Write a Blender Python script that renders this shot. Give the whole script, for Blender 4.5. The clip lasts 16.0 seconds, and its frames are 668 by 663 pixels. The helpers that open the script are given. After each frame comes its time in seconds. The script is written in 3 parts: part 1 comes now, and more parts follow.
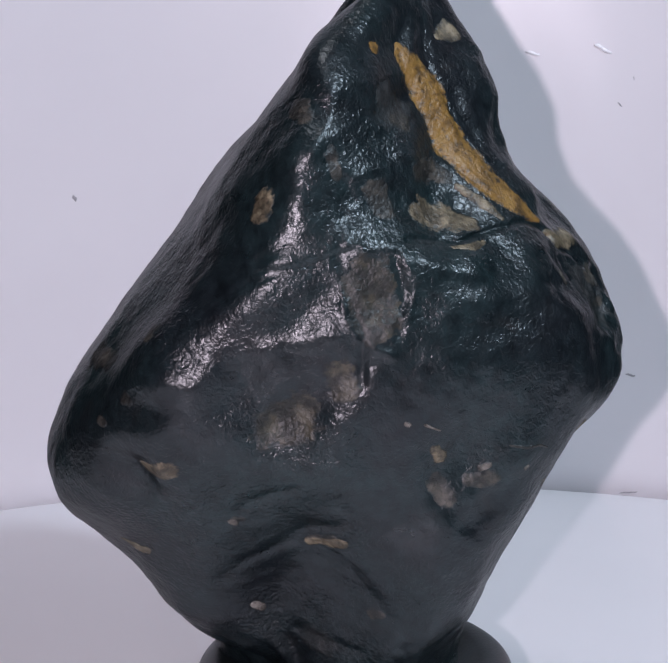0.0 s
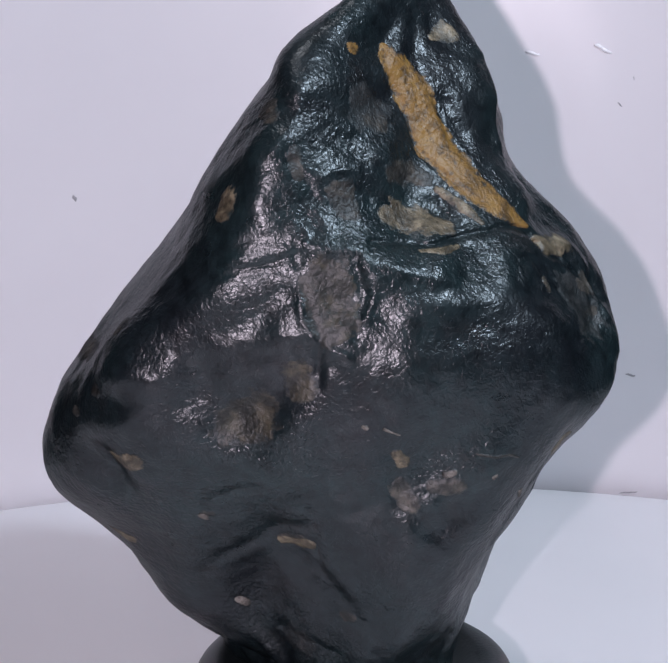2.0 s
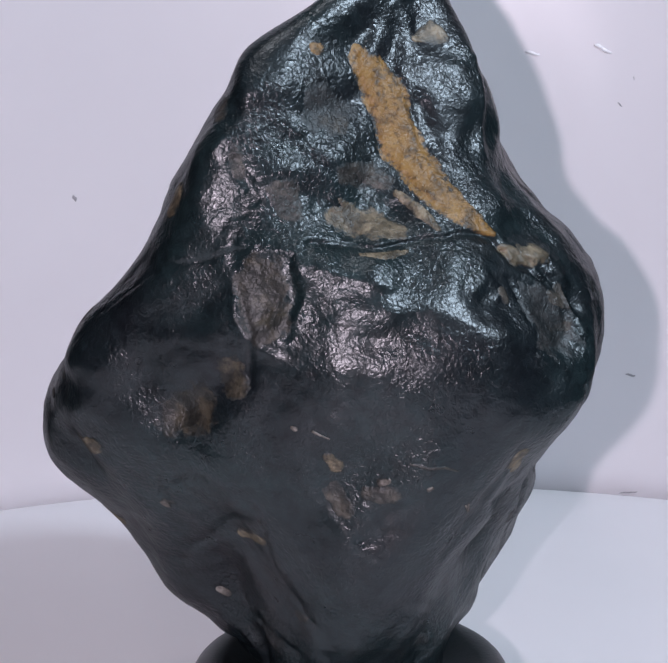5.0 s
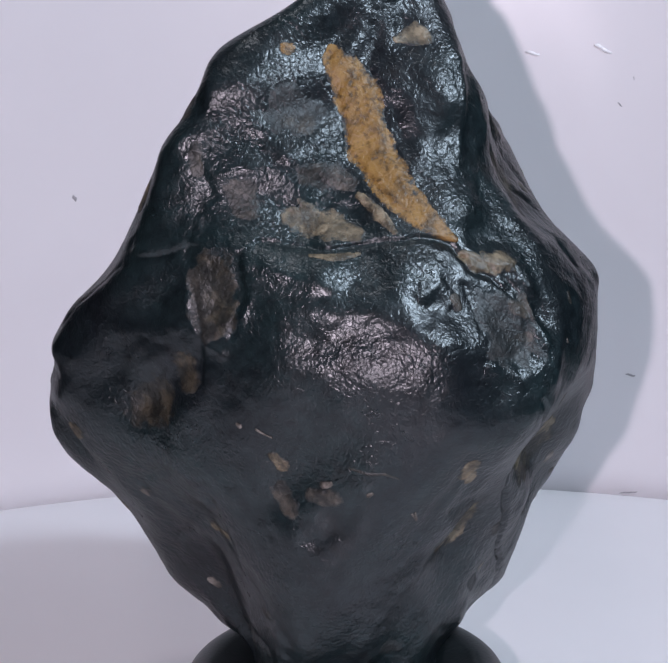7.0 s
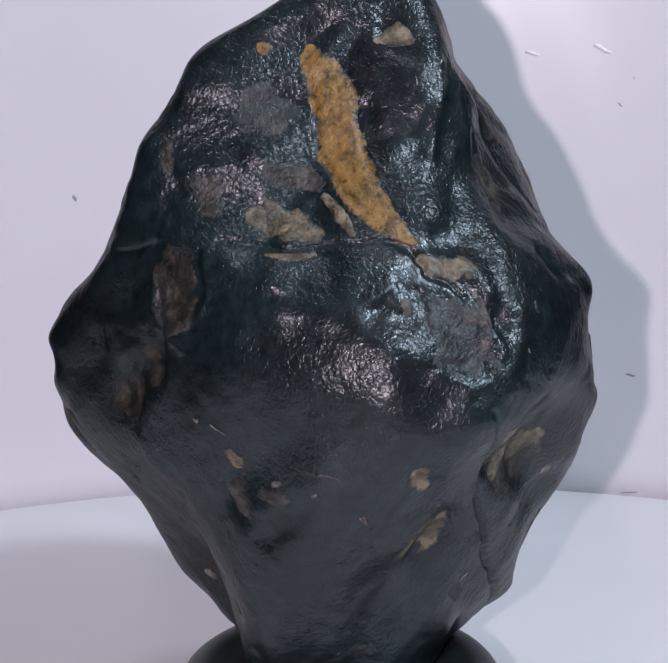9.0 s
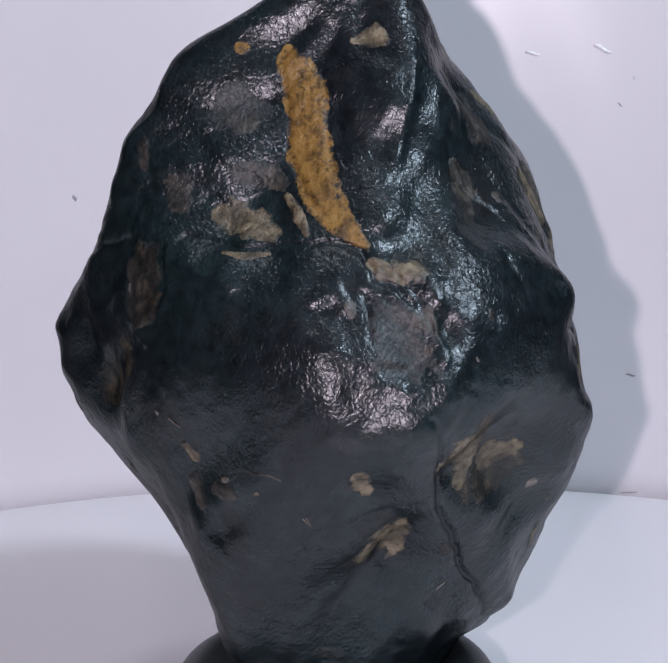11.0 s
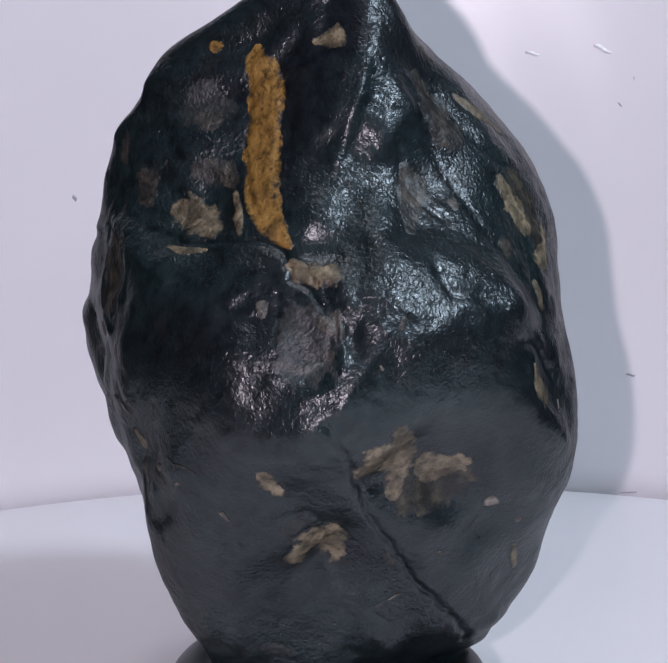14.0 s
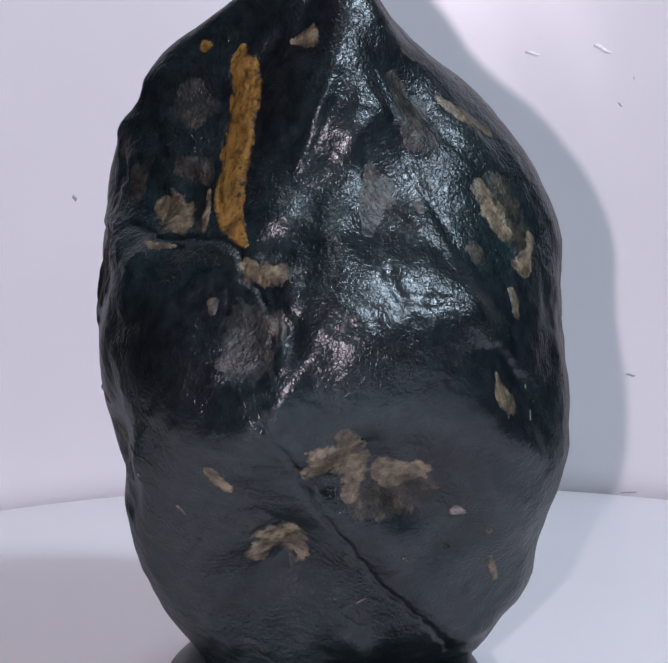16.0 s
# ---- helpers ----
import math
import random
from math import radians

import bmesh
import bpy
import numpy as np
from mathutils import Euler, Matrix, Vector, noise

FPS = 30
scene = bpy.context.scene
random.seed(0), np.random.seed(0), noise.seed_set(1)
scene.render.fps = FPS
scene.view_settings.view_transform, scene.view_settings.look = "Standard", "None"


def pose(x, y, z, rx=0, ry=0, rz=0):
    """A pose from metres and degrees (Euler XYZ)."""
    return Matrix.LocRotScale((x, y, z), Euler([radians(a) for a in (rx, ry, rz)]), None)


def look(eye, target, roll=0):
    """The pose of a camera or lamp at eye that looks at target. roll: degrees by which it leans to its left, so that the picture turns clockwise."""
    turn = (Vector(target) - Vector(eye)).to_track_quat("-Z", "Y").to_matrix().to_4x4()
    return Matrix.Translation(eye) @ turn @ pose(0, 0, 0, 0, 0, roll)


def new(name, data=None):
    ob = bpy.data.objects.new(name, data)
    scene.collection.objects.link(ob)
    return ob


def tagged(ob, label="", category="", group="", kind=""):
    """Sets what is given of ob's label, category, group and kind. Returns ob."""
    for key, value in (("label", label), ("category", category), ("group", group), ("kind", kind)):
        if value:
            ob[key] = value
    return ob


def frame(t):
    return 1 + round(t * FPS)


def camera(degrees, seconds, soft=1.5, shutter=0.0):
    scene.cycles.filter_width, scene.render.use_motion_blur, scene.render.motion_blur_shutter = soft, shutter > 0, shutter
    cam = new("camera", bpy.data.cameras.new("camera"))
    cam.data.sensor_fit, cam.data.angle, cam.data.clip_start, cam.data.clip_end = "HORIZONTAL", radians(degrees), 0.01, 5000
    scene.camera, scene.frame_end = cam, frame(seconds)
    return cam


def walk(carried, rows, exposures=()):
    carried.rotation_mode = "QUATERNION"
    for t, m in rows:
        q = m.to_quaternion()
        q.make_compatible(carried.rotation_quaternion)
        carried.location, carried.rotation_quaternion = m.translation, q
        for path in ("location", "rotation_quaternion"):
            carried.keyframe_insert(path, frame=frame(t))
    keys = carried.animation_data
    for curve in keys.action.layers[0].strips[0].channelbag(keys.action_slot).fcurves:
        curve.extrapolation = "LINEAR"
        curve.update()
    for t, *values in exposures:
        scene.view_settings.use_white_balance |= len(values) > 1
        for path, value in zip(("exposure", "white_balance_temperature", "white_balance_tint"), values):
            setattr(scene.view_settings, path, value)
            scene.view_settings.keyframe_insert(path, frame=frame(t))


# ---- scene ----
cam = camera(23.35, 16.0, soft=1.8)
EYE = Vector((0, -0.6, 0.2976))
YAW, PITCH, ROLL = radians(-0.291), radians(-12.557), -0.509
AHEAD = Vector((-math.sin(YAW) * math.cos(PITCH), math.cos(YAW) * math.cos(PITCH), math.sin(PITCH)))
walk(cam, [(0, look(EYE, EYE + AHEAD, ROLL)), (16, look(EYE, EYE + AHEAD, ROLL))])

# the turn of the stone and its stand about the upright axis: seconds, degrees
TURN = [(0, 0.00), (0.5, -2.91), (1, -5.43), (1.5, -7.48), (2, -9.69), (2.5, -12.65), (3, -15.90), (3.5, -18.63), (4, -20.88), (6.5, -34.28), (7, -37.95),
        (7.5, -40.80), (8, -43.43), (8.5, -45.72), (9, -48.98), (11.5, -63.66), (12, -66.68), (12.5, -68.64), (13, -71.00), (13.5, -74.27), (14, -78.49),
        (14.5, -81.65), (15, -84.44), (15.5, -86.83), (16, -89.17)]

# ---- light ----
world = bpy.data.worlds.new("dim_room")
world.use_nodes = True
world.node_tree.nodes["Background"].inputs[0].default_value = (0.75, 0.85, 1.0, 1)
world.node_tree.nodes["Background"].inputs[1].default_value = 0.02
scene.world = world
scene.view_settings.exposure = 0.0


def lamp(name, place, target, power, size, colour):
    data = bpy.data.lights.new(name, "AREA")
    data.shape, data.size, data.energy, data.color = "DISK", size, power, colour
    ob = new(name, data)
    ob.matrix_world = look(place, target)
    return ob


lamp("warm_lamp", (-0.092, -0.73, 0.335), (0, 0.1, 0.17), 3.6, 0.014, (1.0, 0.825, 0.95))
lamp("cool_lamp", (0.50, -0.42, 0.86), (0, 0.1, 0.12), 6.0, 0.1, (0.755, 0.885, 1.055))
# soft fill added overhead to lift the base and the shadows; no known lamp
lamp("overhead_fill", (-0.1, 0.0, 2.38), (-0.1, 0.0, 0), 7.2, 0.5, (0.93, 0.92, 1.0))


# ---- materials ----
def material(name):
    m = bpy.data.materials.new(name)
    m.use_nodes = True
    nt = m.node_tree
    return m, nt, nt.nodes["Principled BSDF"]


def node(nt, kind, **values):
    n = nt.nodes.new(kind)
    for k, v in values.items():
        n.inputs[k.replace("_", " ")].default_value = v
    return n


def noise_node(nt, scale, detail=4.0, rough=0.55, warp=0.0):
    co = nt.nodes.new("ShaderNodeTexCoord")
    n = node(nt, "ShaderNodeTexNoise", Scale=scale, Detail=detail, Roughness=rough, Distortion=warp)
    nt.links.new(co.outputs["Object"], n.inputs["Vector"])
    return n.outputs["Fac"]


def ramp(nt, fac, stops):
    n = nt.nodes.new("ShaderNodeValToRGB")
    while len(n.color_ramp.elements) < len(stops):
        n.color_ramp.elements.new(0.5)
    for e, (p, c) in zip(n.color_ramp.elements, stops):
        e.position, e.color = p, (*c, 1) if len(c) == 3 else c
    nt.links.new(fac, n.inputs["Fac"])
    return n.outputs["Color"]


def grey(a, b, lo=0.3, hi=0.7):
    return [(lo, (a, a, a)), (hi, (b, b, b))]


def mix(nt, fac, a, b, blend="MIX"):
    n = nt.nodes.new("ShaderNodeMix")
    n.data_type, n.blend_type = "RGBA", blend
    for socket, v in ((n.inputs[0], fac), (n.inputs[6], a), (n.inputs[7], b)):
        if isinstance(v, (int, float)):
            socket.default_value = v
        elif isinstance(v, tuple):
            socket.default_value = (*v, 1)
        else:
            nt.links.new(v, socket)
    return n.outputs[2]


def bump(nt, height, strength, distance, after=None):
    n = node(nt, "ShaderNodeBump", Strength=strength, Distance=distance)
    nt.links.new(height, n.inputs["Height"])
    if after:
        nt.links.new(after, n.inputs["Normal"])
    return n.outputs["Normal"]


def stone_colour(nt):
    """Near-black green stone: broad drifts, finer mottling, rusty hints."""
    broad = ramp(nt, noise_node(nt, 16, 4), [(0.35, (0.0070, 0.0095, 0.0122)), (0.68, (0.0095, 0.0198, 0.0218))])
    fine = ramp(nt, noise_node(nt, 220, 5, 0.65), [(0.3, (0.45, 0.45, 0.48)), (0.72, (1.5, 1.5, 1.45))])
    col = mix(nt, 1.0, broad, fine, "MULTIPLY")
    rust = ramp(nt, noise_node(nt, 38, 5, 0.6, 0.6), grey(0, 0.55, 0.6, 0.78))
    return mix(nt, rust, col, (0.015, 0.0125, 0.0115))


def stone_relief(nt):
    """Leathery grain of about a millimetre, in patches, over softer unevenness."""
    grain = noise_node(nt, 620, 2, 0.5, 0.6)
    where = ramp(nt, noise_node(nt, 30, 3), grey(0.35, 1.0, 0.38, 0.6))
    n = nt.nodes.new("ShaderNodeMath")
    n.operation = "MULTIPLY"
    nt.links.new(grain, n.inputs[0]), nt.links.new(where, n.inputs[1])
    soft = bump(nt, noise_node(nt, 150, 4, 0.55), 0.5, 0.0006)
    return bump(nt, n.outputs[0], 1.0, 0.00058, soft)


def calm_gloss(nt, b):
    """The worn wax film loses its gloss towards glancing angles."""
    lw = nt.nodes.new("ShaderNodeLayerWeight")
    lw.inputs["Blend"].default_value = 0.5
    nt.links.new(ramp(nt, lw.outputs["Facing"], [(0.4, (0.5, 0.5, 0.5)), (0.82, (0.12, 0.12, 0.12)), (0.98, (0, 0, 0))]), b.inputs["Specular IOR Level"])
    b.inputs["Specular Tint"].default_value = (0.93, 0.985, 0.995, 1)


def stone_material():
    m, nt, b = material("waxed_dark_stone")
    nt.links.new(stone_colour(nt), b.inputs["Base Color"])
    rough = ramp(nt, noise_node(nt, 90, 4), grey(0.27, 0.34))
    nt.links.new(rough, b.inputs["Roughness"])
    calm_gloss(nt, b)
    nt.links.new(stone_relief(nt), b.inputs["Normal"])
    return m


def inclusion_material(name, light, deep, amount, full=1.12):
    """A mineral patch: pitted and mottled, passing into the dark stone at its rim."""
    m, nt, b = material(name)
    dark = tuple(0.45 * c for c in deep)
    body = ramp(nt, noise_node(nt, 140, 6, 0.62), [(0.36, dark), (0.49, deep), (0.64, light)])
    pits = ramp(nt, noise_node(nt, 430, 3, 0.55), [(0.34, (0.28, 0.27, 0.27)), (0.46, (1, 1, 1))])
    body = mix(nt, 0.75, body, mix(nt, 1.0, body, pits, "MULTIPLY"))
    rim = nt.nodes.new("ShaderNodeAttribute")
    rim.attribute_name = "depth"
    n = nt.nodes.new("ShaderNodeMath")
    n.operation = "MULTIPLY_ADD"
    nt.links.new(noise_node(nt, 260, 5, 0.7), n.inputs[0])
    n.inputs[1].default_value = 1.4
    nt.links.new(rim.outputs["Fac"], n.inputs[2])
    fac = ramp(nt, n.outputs[0], [(0.74, (0, 0, 0)), (full + 0.25, (amount, amount, amount))])
    nt.links.new(mix(nt, fac, stone_colour(nt), body), b.inputs["Base Color"])
    b.inputs["Roughness"].default_value = 0.48
    calm_gloss(nt, b)
    nt.links.new(stone_relief(nt), b.inputs["Normal"])
    return m


STONE = stone_material()
PATCH = {
    "ochre": inclusion_material("ochre_vein_mineral", (0.235, 0.140, 0.036), (0.190, 0.108, 0.026), 1.0, 0.72),
    "tan": inclusion_material("tan_mineral", (0.232, 0.198, 0.130), (0.100, 0.085, 0.055), 0.95, 0.98),
    "pale": inclusion_material("pale_mineral", (0.24, 0.225, 0.20), (0.11, 0.10, 0.085), 0.9),
    "brown": inclusion_material("brown_grey_mineral", (0.088, 0.080, 0.064), (0.030, 0.029, 0.025), 0.75),
    "grey": inclusion_material("slate_mineral", (0.062, 0.064, 0.062), (0.022, 0.024, 0.024), 0.5),
    "olive": inclusion_material("olive_mineral", (0.070, 0.061, 0.040), (0.022, 0.021, 0.016), 0.8),
}


def plastic_material(name, colour, wave):
    m, nt, b = material(name)
    tint = ramp(nt, noise_node(nt, 4, 2, 0.5), [(0.2, tuple(c * 0.992 for c in colour)), (0.65, colour)])
    dust = ramp(nt, noise_node(nt, 14, 3, 0.5), [(0.2, (0.97, 0.968, 0.972)), (0.8, (1, 1, 1))])
    nt.links.new(mix(nt, 1.0, tint, dust, "MULTIPLY"), b.inputs["Base Color"])
    nt.links.new(ramp(nt, noise_node(nt, 25, 2), grey(0.27, 0.31, 0.1, 0.9)), b.inputs["Roughness"])
    nt.links.new(bump(nt, noise_node(nt, 9, 2), wave, 0.004), b.inputs["Normal"])
    return m


WALL_PLASTIC = plastic_material("glossy_white_sheet", (0.80, 0.785, 0.81), 0.22)
BASE_PLASTIC = plastic_material("white_base_plastic", (0.82, 0.82, 0.84), 0.03)


def plain_material(name, colour, rough, scale):
    m, nt, b = material(name)
    lo, hi = tuple(c * 0.7 for c in colour), tuple(c * 1.25 for c in colour)
    nt.links.new(ramp(nt, noise_node(nt, scale, 5), [(0.3, lo), (0.7, hi)]), b.inputs["Base Color"])
    b.inputs["Roughness"].default_value = rough
    nt.links.new(bump(nt, noise_node(nt, scale * 6, 4), 0.25, 0.0006), b.inputs["Normal"])
    return m


STAND_MAT = plain_material("dark_stained_stand", (0.010, 0.015, 0.017), 0.42, 120)
ROOM_MAT = plain_material("dark_room_paint", (0.035, 0.037, 0.042), 0.8, 4)
SPECK_MAT = plain_material("grey_scuff", (0.36, 0.35, 0.37), 0.6, 200)
# whiter and glossier than the sheet: the glint is partly put into the colour
GLINT_MAT = plain_material("raised_glint_white", (0.85, 0.85, 0.87), 0.12, 200)


# ---- helpers for meshes ----
def mesh_object(name, verts, faces, mat, smooth=True):
    me = bpy.data.meshes.new(name)
    me.from_pydata([tuple(v) for v in verts], [], [tuple(int(i) for i in f) for f in faces])
    me.materials.append(mat)
    me.polygons.foreach_set("use_smooth", [smooth] * len(me.polygons))
    me.update()
    return new(name, me)


def part(name, bm, mat, parent, label=""):
    me = bpy.data.meshes.new(name)
    bm.to_mesh(me)
    bm.free()
    me.materials.append(mat)
    ob = new(name, me)
    ob.parent = parent
    return tagged(ob, label)


def grid_faces(rows, cols, wrap):
    i, j = np.meshgrid(np.arange(rows - 1), np.arange(cols if wrap else cols - 1), indexing="ij")
    a, b = i * cols + j, i * cols + (j + 1) % cols
    return np.stack([a, b, b + cols, a + cols], -1).reshape(-1, 4)


def box(bm, x0, y0, z0, x1, y1, z1):
    made = bmesh.ops.create_cube(bm, size=1)["verts"]
    for v in made:
        v.co = Vector((x0 + (v.co.x + 0.5) * (x1 - x0), y0 + (v.co.y + 0.5) * (y1 - y0), z0 + (v.co.z + 0.5) * (z1 - z0)))


# ---- the set: dark room, white base, curved white backdrop ----
def room():
    walls = {"floor": (-2, -2.2, -0.06, 2, 1.8, -0.004), "ceiling": (-2, -2.2, 2.4, 2, 1.8, 2.46), "wall_north": (-2.06, 1.8, -0.06, 2.06, 1.86, 2.46),
             "wall_south": (-2.06, -2.26, -0.06, 2.06, -2.2, 2.46), "wall_west": (-2.06, -2.2, -0.06, -2, 1.8, 2.46), "wall_east": (2, -2.2, -0.06, 2.06, 1.8, 2.46)}
    for name, b in walls.items():
        bm = bmesh.new()
        box(bm, *b)
        tagged(part(name, bm, ROOM_MAT, None), "plain dark painted surface of a dim room", "wall" if "wall" in name else name, kind="structure")


WALL_C, WALL_R, WALL_HALF, WALL_H = Vector((0.012, -0.195)), 0.512, 33, 0.62


def backdrop():
    cols, rows = 121, 33
    verts = []
    for side in (0, 0.003):
        for r in range(rows):
            z = -0.003 + (WALL_H + 0.003) * r / (rows - 1)
            for c in range(cols):
                a = radians(90 + WALL_HALF - 2 * WALL_HALF * c / (cols - 1))
                x, y = WALL_C.x + math.cos(a) * WALL_R, WALL_C.y + math.sin(a) * WALL_R
                d = side + 0.0012 * noise.noise((x * 7, z * 7, 3.1)) + 0.0004 * noise.noise((x * 24, z * 24, 8.0))
                verts.append((x + math.cos(a) * d, y + math.sin(a) * d, z))
    f = grid_faces(rows, cols, False)
    faces = [tuple(q) for q in f] + [tuple(q[::-1] + rows * cols) for q in f]
    n = rows * cols
    for c in range(cols - 1):
        faces += [(c + 1, c, c + n, c + 1 + n), ((rows - 1) * cols + c, (rows - 1) * cols + c + 1, (rows - 1) * cols + c + 1 + n, (rows - 1) * cols + c + n)]
    for r in range(rows - 1):
        a, b = r * cols, r * cols + cols - 1
        faces += [(a, a + cols, a + cols + n, a + n), (b + cols, b, b + n, b + cols + n)]
    ob = mesh_object("backdrop", verts, faces, WALL_PLASTIC)
    return tagged(ob, "glossy white plastic sheet curved behind the stone, lightly scuffed", "backdrop", kind="structure")


def wall_frame(deg, z):
    """A place on the sheet's face, with x along it and y towards the stone."""
    a = radians(90 - deg)
    p = Vector((WALL_C.x + math.cos(a) * WALL_R, WALL_C.y + math.sin(a) * WALL_R, z))
    n = Vector((-math.cos(a), -math.sin(a), 0))
    return Matrix.Translation(p + n * 0.0002) @ Matrix((n.cross(Vector((0, 0, 1))), n, (0, 0, 1))).transposed().to_4x4()


def flaw(name, mat, deg, z, length, width, slant, height, label):
    bm = bmesh.new()
    bmesh.ops.create_icosphere(bm, subdivisions=2, radius=1)
    for v in bm.verts:
        k = 1 + 0.5 * noise.noise(v.co * 1.7 + Vector((deg, z * 90, 0)))
        v.co = Vector((v.co.x * length / 2, v.co.y * height, (v.co.z * width / 2 + 0.25 * width * math.sin(v.co.x * 3)) * k))
    bm.transform(wall_frame(deg, z) @ Matrix.Rotation(radians(slant), 4, "Y"))
    for f in bm.faces:
        f.smooth = True
    return part(name, bm, mat, SHEET, label)


# scuffs of the sheet, and raised flaws whitened for their glints: material, degrees round it, height, length, width,
# slant, rise
FLAWS = [
    (SPECK_MAT, -17.16, 0.1759, 0.0026, 0.0026, 0, 0.0003, "grey scuff"), (SPECK_MAT, 18.33, 0.0721, 0.0060, 0.0011, -3, 0.0003, "grey scuff"),
    (SPECK_MAT, 17.96, 0.2393, 0.0010, 0.0026, 0, 0.0003, "grey scuff"), (SPECK_MAT, 17.15, 0.2248, 0.0050, 0.0012, -35, 0.0002, "grey scuff"),
    (GLINT_MAT, 16.02, 0.2549, 0.0120, 0.0022, -22, 0.0012, "shiny raised flaw, whitened for its glint"), (GLINT_MAT, 11.71, 0.2524, 0.0090, 0.0018, -8, 0.0010, "shiny raised flaw, whitened for its glint"),
    (SPECK_MAT, 18.44, 0.0022, 0.0120, 0.0010, 12, 0.0003, "grey scuff"), (SPECK_MAT, -13.92, 0.1540, 0.0016, 0.0016, 0, 0.0002, "grey scuff"),
]


def base_sheet():
    """The white base under the stone: its back edge follows the curve of the backdrop."""
    n = 72
    edge = []
    for c in range(n + 1):
        a = radians(90 + 60 - 120 * c / n)
        edge.append((WALL_C.x + math.cos(a) * (WALL_R + 0.0015), WALL_C.y + math.sin(a) * (WALL_R + 0.0015)))
    edge += [(0.46, -0.40), (0.40, -0.52), (-0.40, -0.52), (-0.46, -0.40)]
    bm = bmesh.new()
    top = [bm.verts.new((x, y, 0)) for x, y in edge]
    low = [bm.verts.new((x, y, -0.0038)) for x, y in edge]
    bm.faces.new(top[::-1]), bm.faces.new(low)
    for i in range(len(edge)):
        k = (i + 1) % len(edge)
        bm.faces.new((top[i], top[k], low[k], low[i]))
    bmesh.ops.recalc_face_normals(bm, faces=bm.faces)
    return tagged(part("base_sheet", bm, BASE_PLASTIC, None), "flat white plastic base sheet under the stone", "base", kind="structure")


# ---- the stone ----
# height, mean radius, then cosine and sine of one to four waves round the stone, in millimetres
PROFILE = [
    (39.6, 46.3, 4.3, 6.9, -2.7, -9.7, -1.0, -0.3, 1.4, -0.3),
    (66.6, 63.9, 1.3, 8.3, 1.1, -1.7, -5.8, -3.4, -1.4, -0.3),
    (93.6, 76.9, -1.2, 4.8, 3.9, 0.5, -7.3, -3.8, -2.0, 1.7),
    (120.6, 89.0, -1.6, 0.1, 6.3, 5.5, -5.5, -5.3, -3.1, 1.5),
    (147.6, 93.5, 3.8, -2.6, 6.2, 5.5, 0.6, -4.3, -1.3, -1.0),
    (174.6, 88.9, 10.7, -0.7, 2.5, 1.5, 3.7, -2.3, 0.1, 0.6),
    (201.6, 78.4, 10.0, 2.8, -4.4, -0.0, 4.5, -0.4, 2.1, 0.7),
    (228.6, 61.9, -2.2, 4.0, -9.1, 2.4, 5.8, -0.2, 1.3, -2.2),
    (255.6, 42.7, -5.7, 2.5, -6.6, 3.5, 7.7, -0.9, 0.3, -0.4),
    (282.6, 22.0, -2.5, 2.1, -5.3, 3.4, 4.5, 1.6, -2.4, -1.9),
    (309.6, 5.8, 1.9, 3.8, -2.7, 2.4, -1.8, 0.8, -0.7, -0.0),
]
# broad swells and hollows: azimuth, height, half length, half width, slant, rise
SWELLS_A = [
    (15, 130, 17, 8, 135, -10.5),
    (-120, 178, 17, 8, 45, 10.3),
    (-140, 298, 11, 5, 0, -9.8),
    (-60, 70, 17, 8, 90, 6.7),
    (-60, 130, 17, 8, 45, -6.1),
    (165, 274, 17, 8, 135, 5.7),
    (-180, 274, 8, 8, 0, 3.8),
    (-140, 286, 11, 5, 0, -6.0),
]
SWELLS_B = [
    (-15, 94, 17, 8, 45, -5.1),
    (0, 130, 11, 5, 135, -5.0),
    (30, 190, 8, 8, 0, 6.0),
    (-150, 262, 17, 8, 90, -2.5),
    (-130, 298, 11, 5, 135, -4.9),
    (-160, 106, 11, 5, 45, 3.3),
    (-30, 70, 17, 8, 90, -4.6),
    (40, 142, 11, 5, 135, 4.5),
    (-160, 298, 11, 5, 0, -5.8),
    (-120, 202, 17, 8, 45, 4.9),
    (-100, 154, 11, 5, 45, -3.1),
    (60, 46, 11, 5, 0, 8.4),
    (-15, 154, 17, 8, 45, 5.1),
]
SWELLS_C = [
    (105, 250, 17, 8, 45, 3.2),
    (-90, 94, 17, 8, 135, -4.0),
    (-105, 202, 17, 8, 90, 3.9),
    (45, 82, 17, 8, 135, -4.0),
    (-120, 166, 11, 5, 0, 5.1),
    (-150, 58, 17, 8, 0, 6.9),
    (-135, 106, 17, 8, 45, -4.7),
    (10, 58, 11, 5, 135, 2.9),
    (-15, 190, 8, 8, 0, -3.3),
    (-170, 274, 5, 5, 0, 2.3),
    (-70, 58, 11, 5, 90, 3.8),
    (-170, 46, 11, 5, 0, 5.9),
]
SWELLS_D = [
    (-140, 46, 11, 5, 0, 7.6),
    (-130, 178, 11, 5, 45, 4.4),
    (-50, 190, 11, 5, 0, 3.2),
    (150, 238, 17, 8, 135, -2.7),
    (-90, 130, 8, 8, 0, 3.5),
    (-15, 70, 17, 8, 45, -3.9),
    (50, 58, 11, 5, 0, 5.2),
    (-50, 118, 11, 5, 45, -4.0),
    (-120, 46, 11, 5, 135, 5.0),
    (30, 106, 11, 5, 45, -3.2),
    (-160, 46, 11, 5, 135, 4.3),
    (20, 142, 11, 5, 135, -3.7),
]
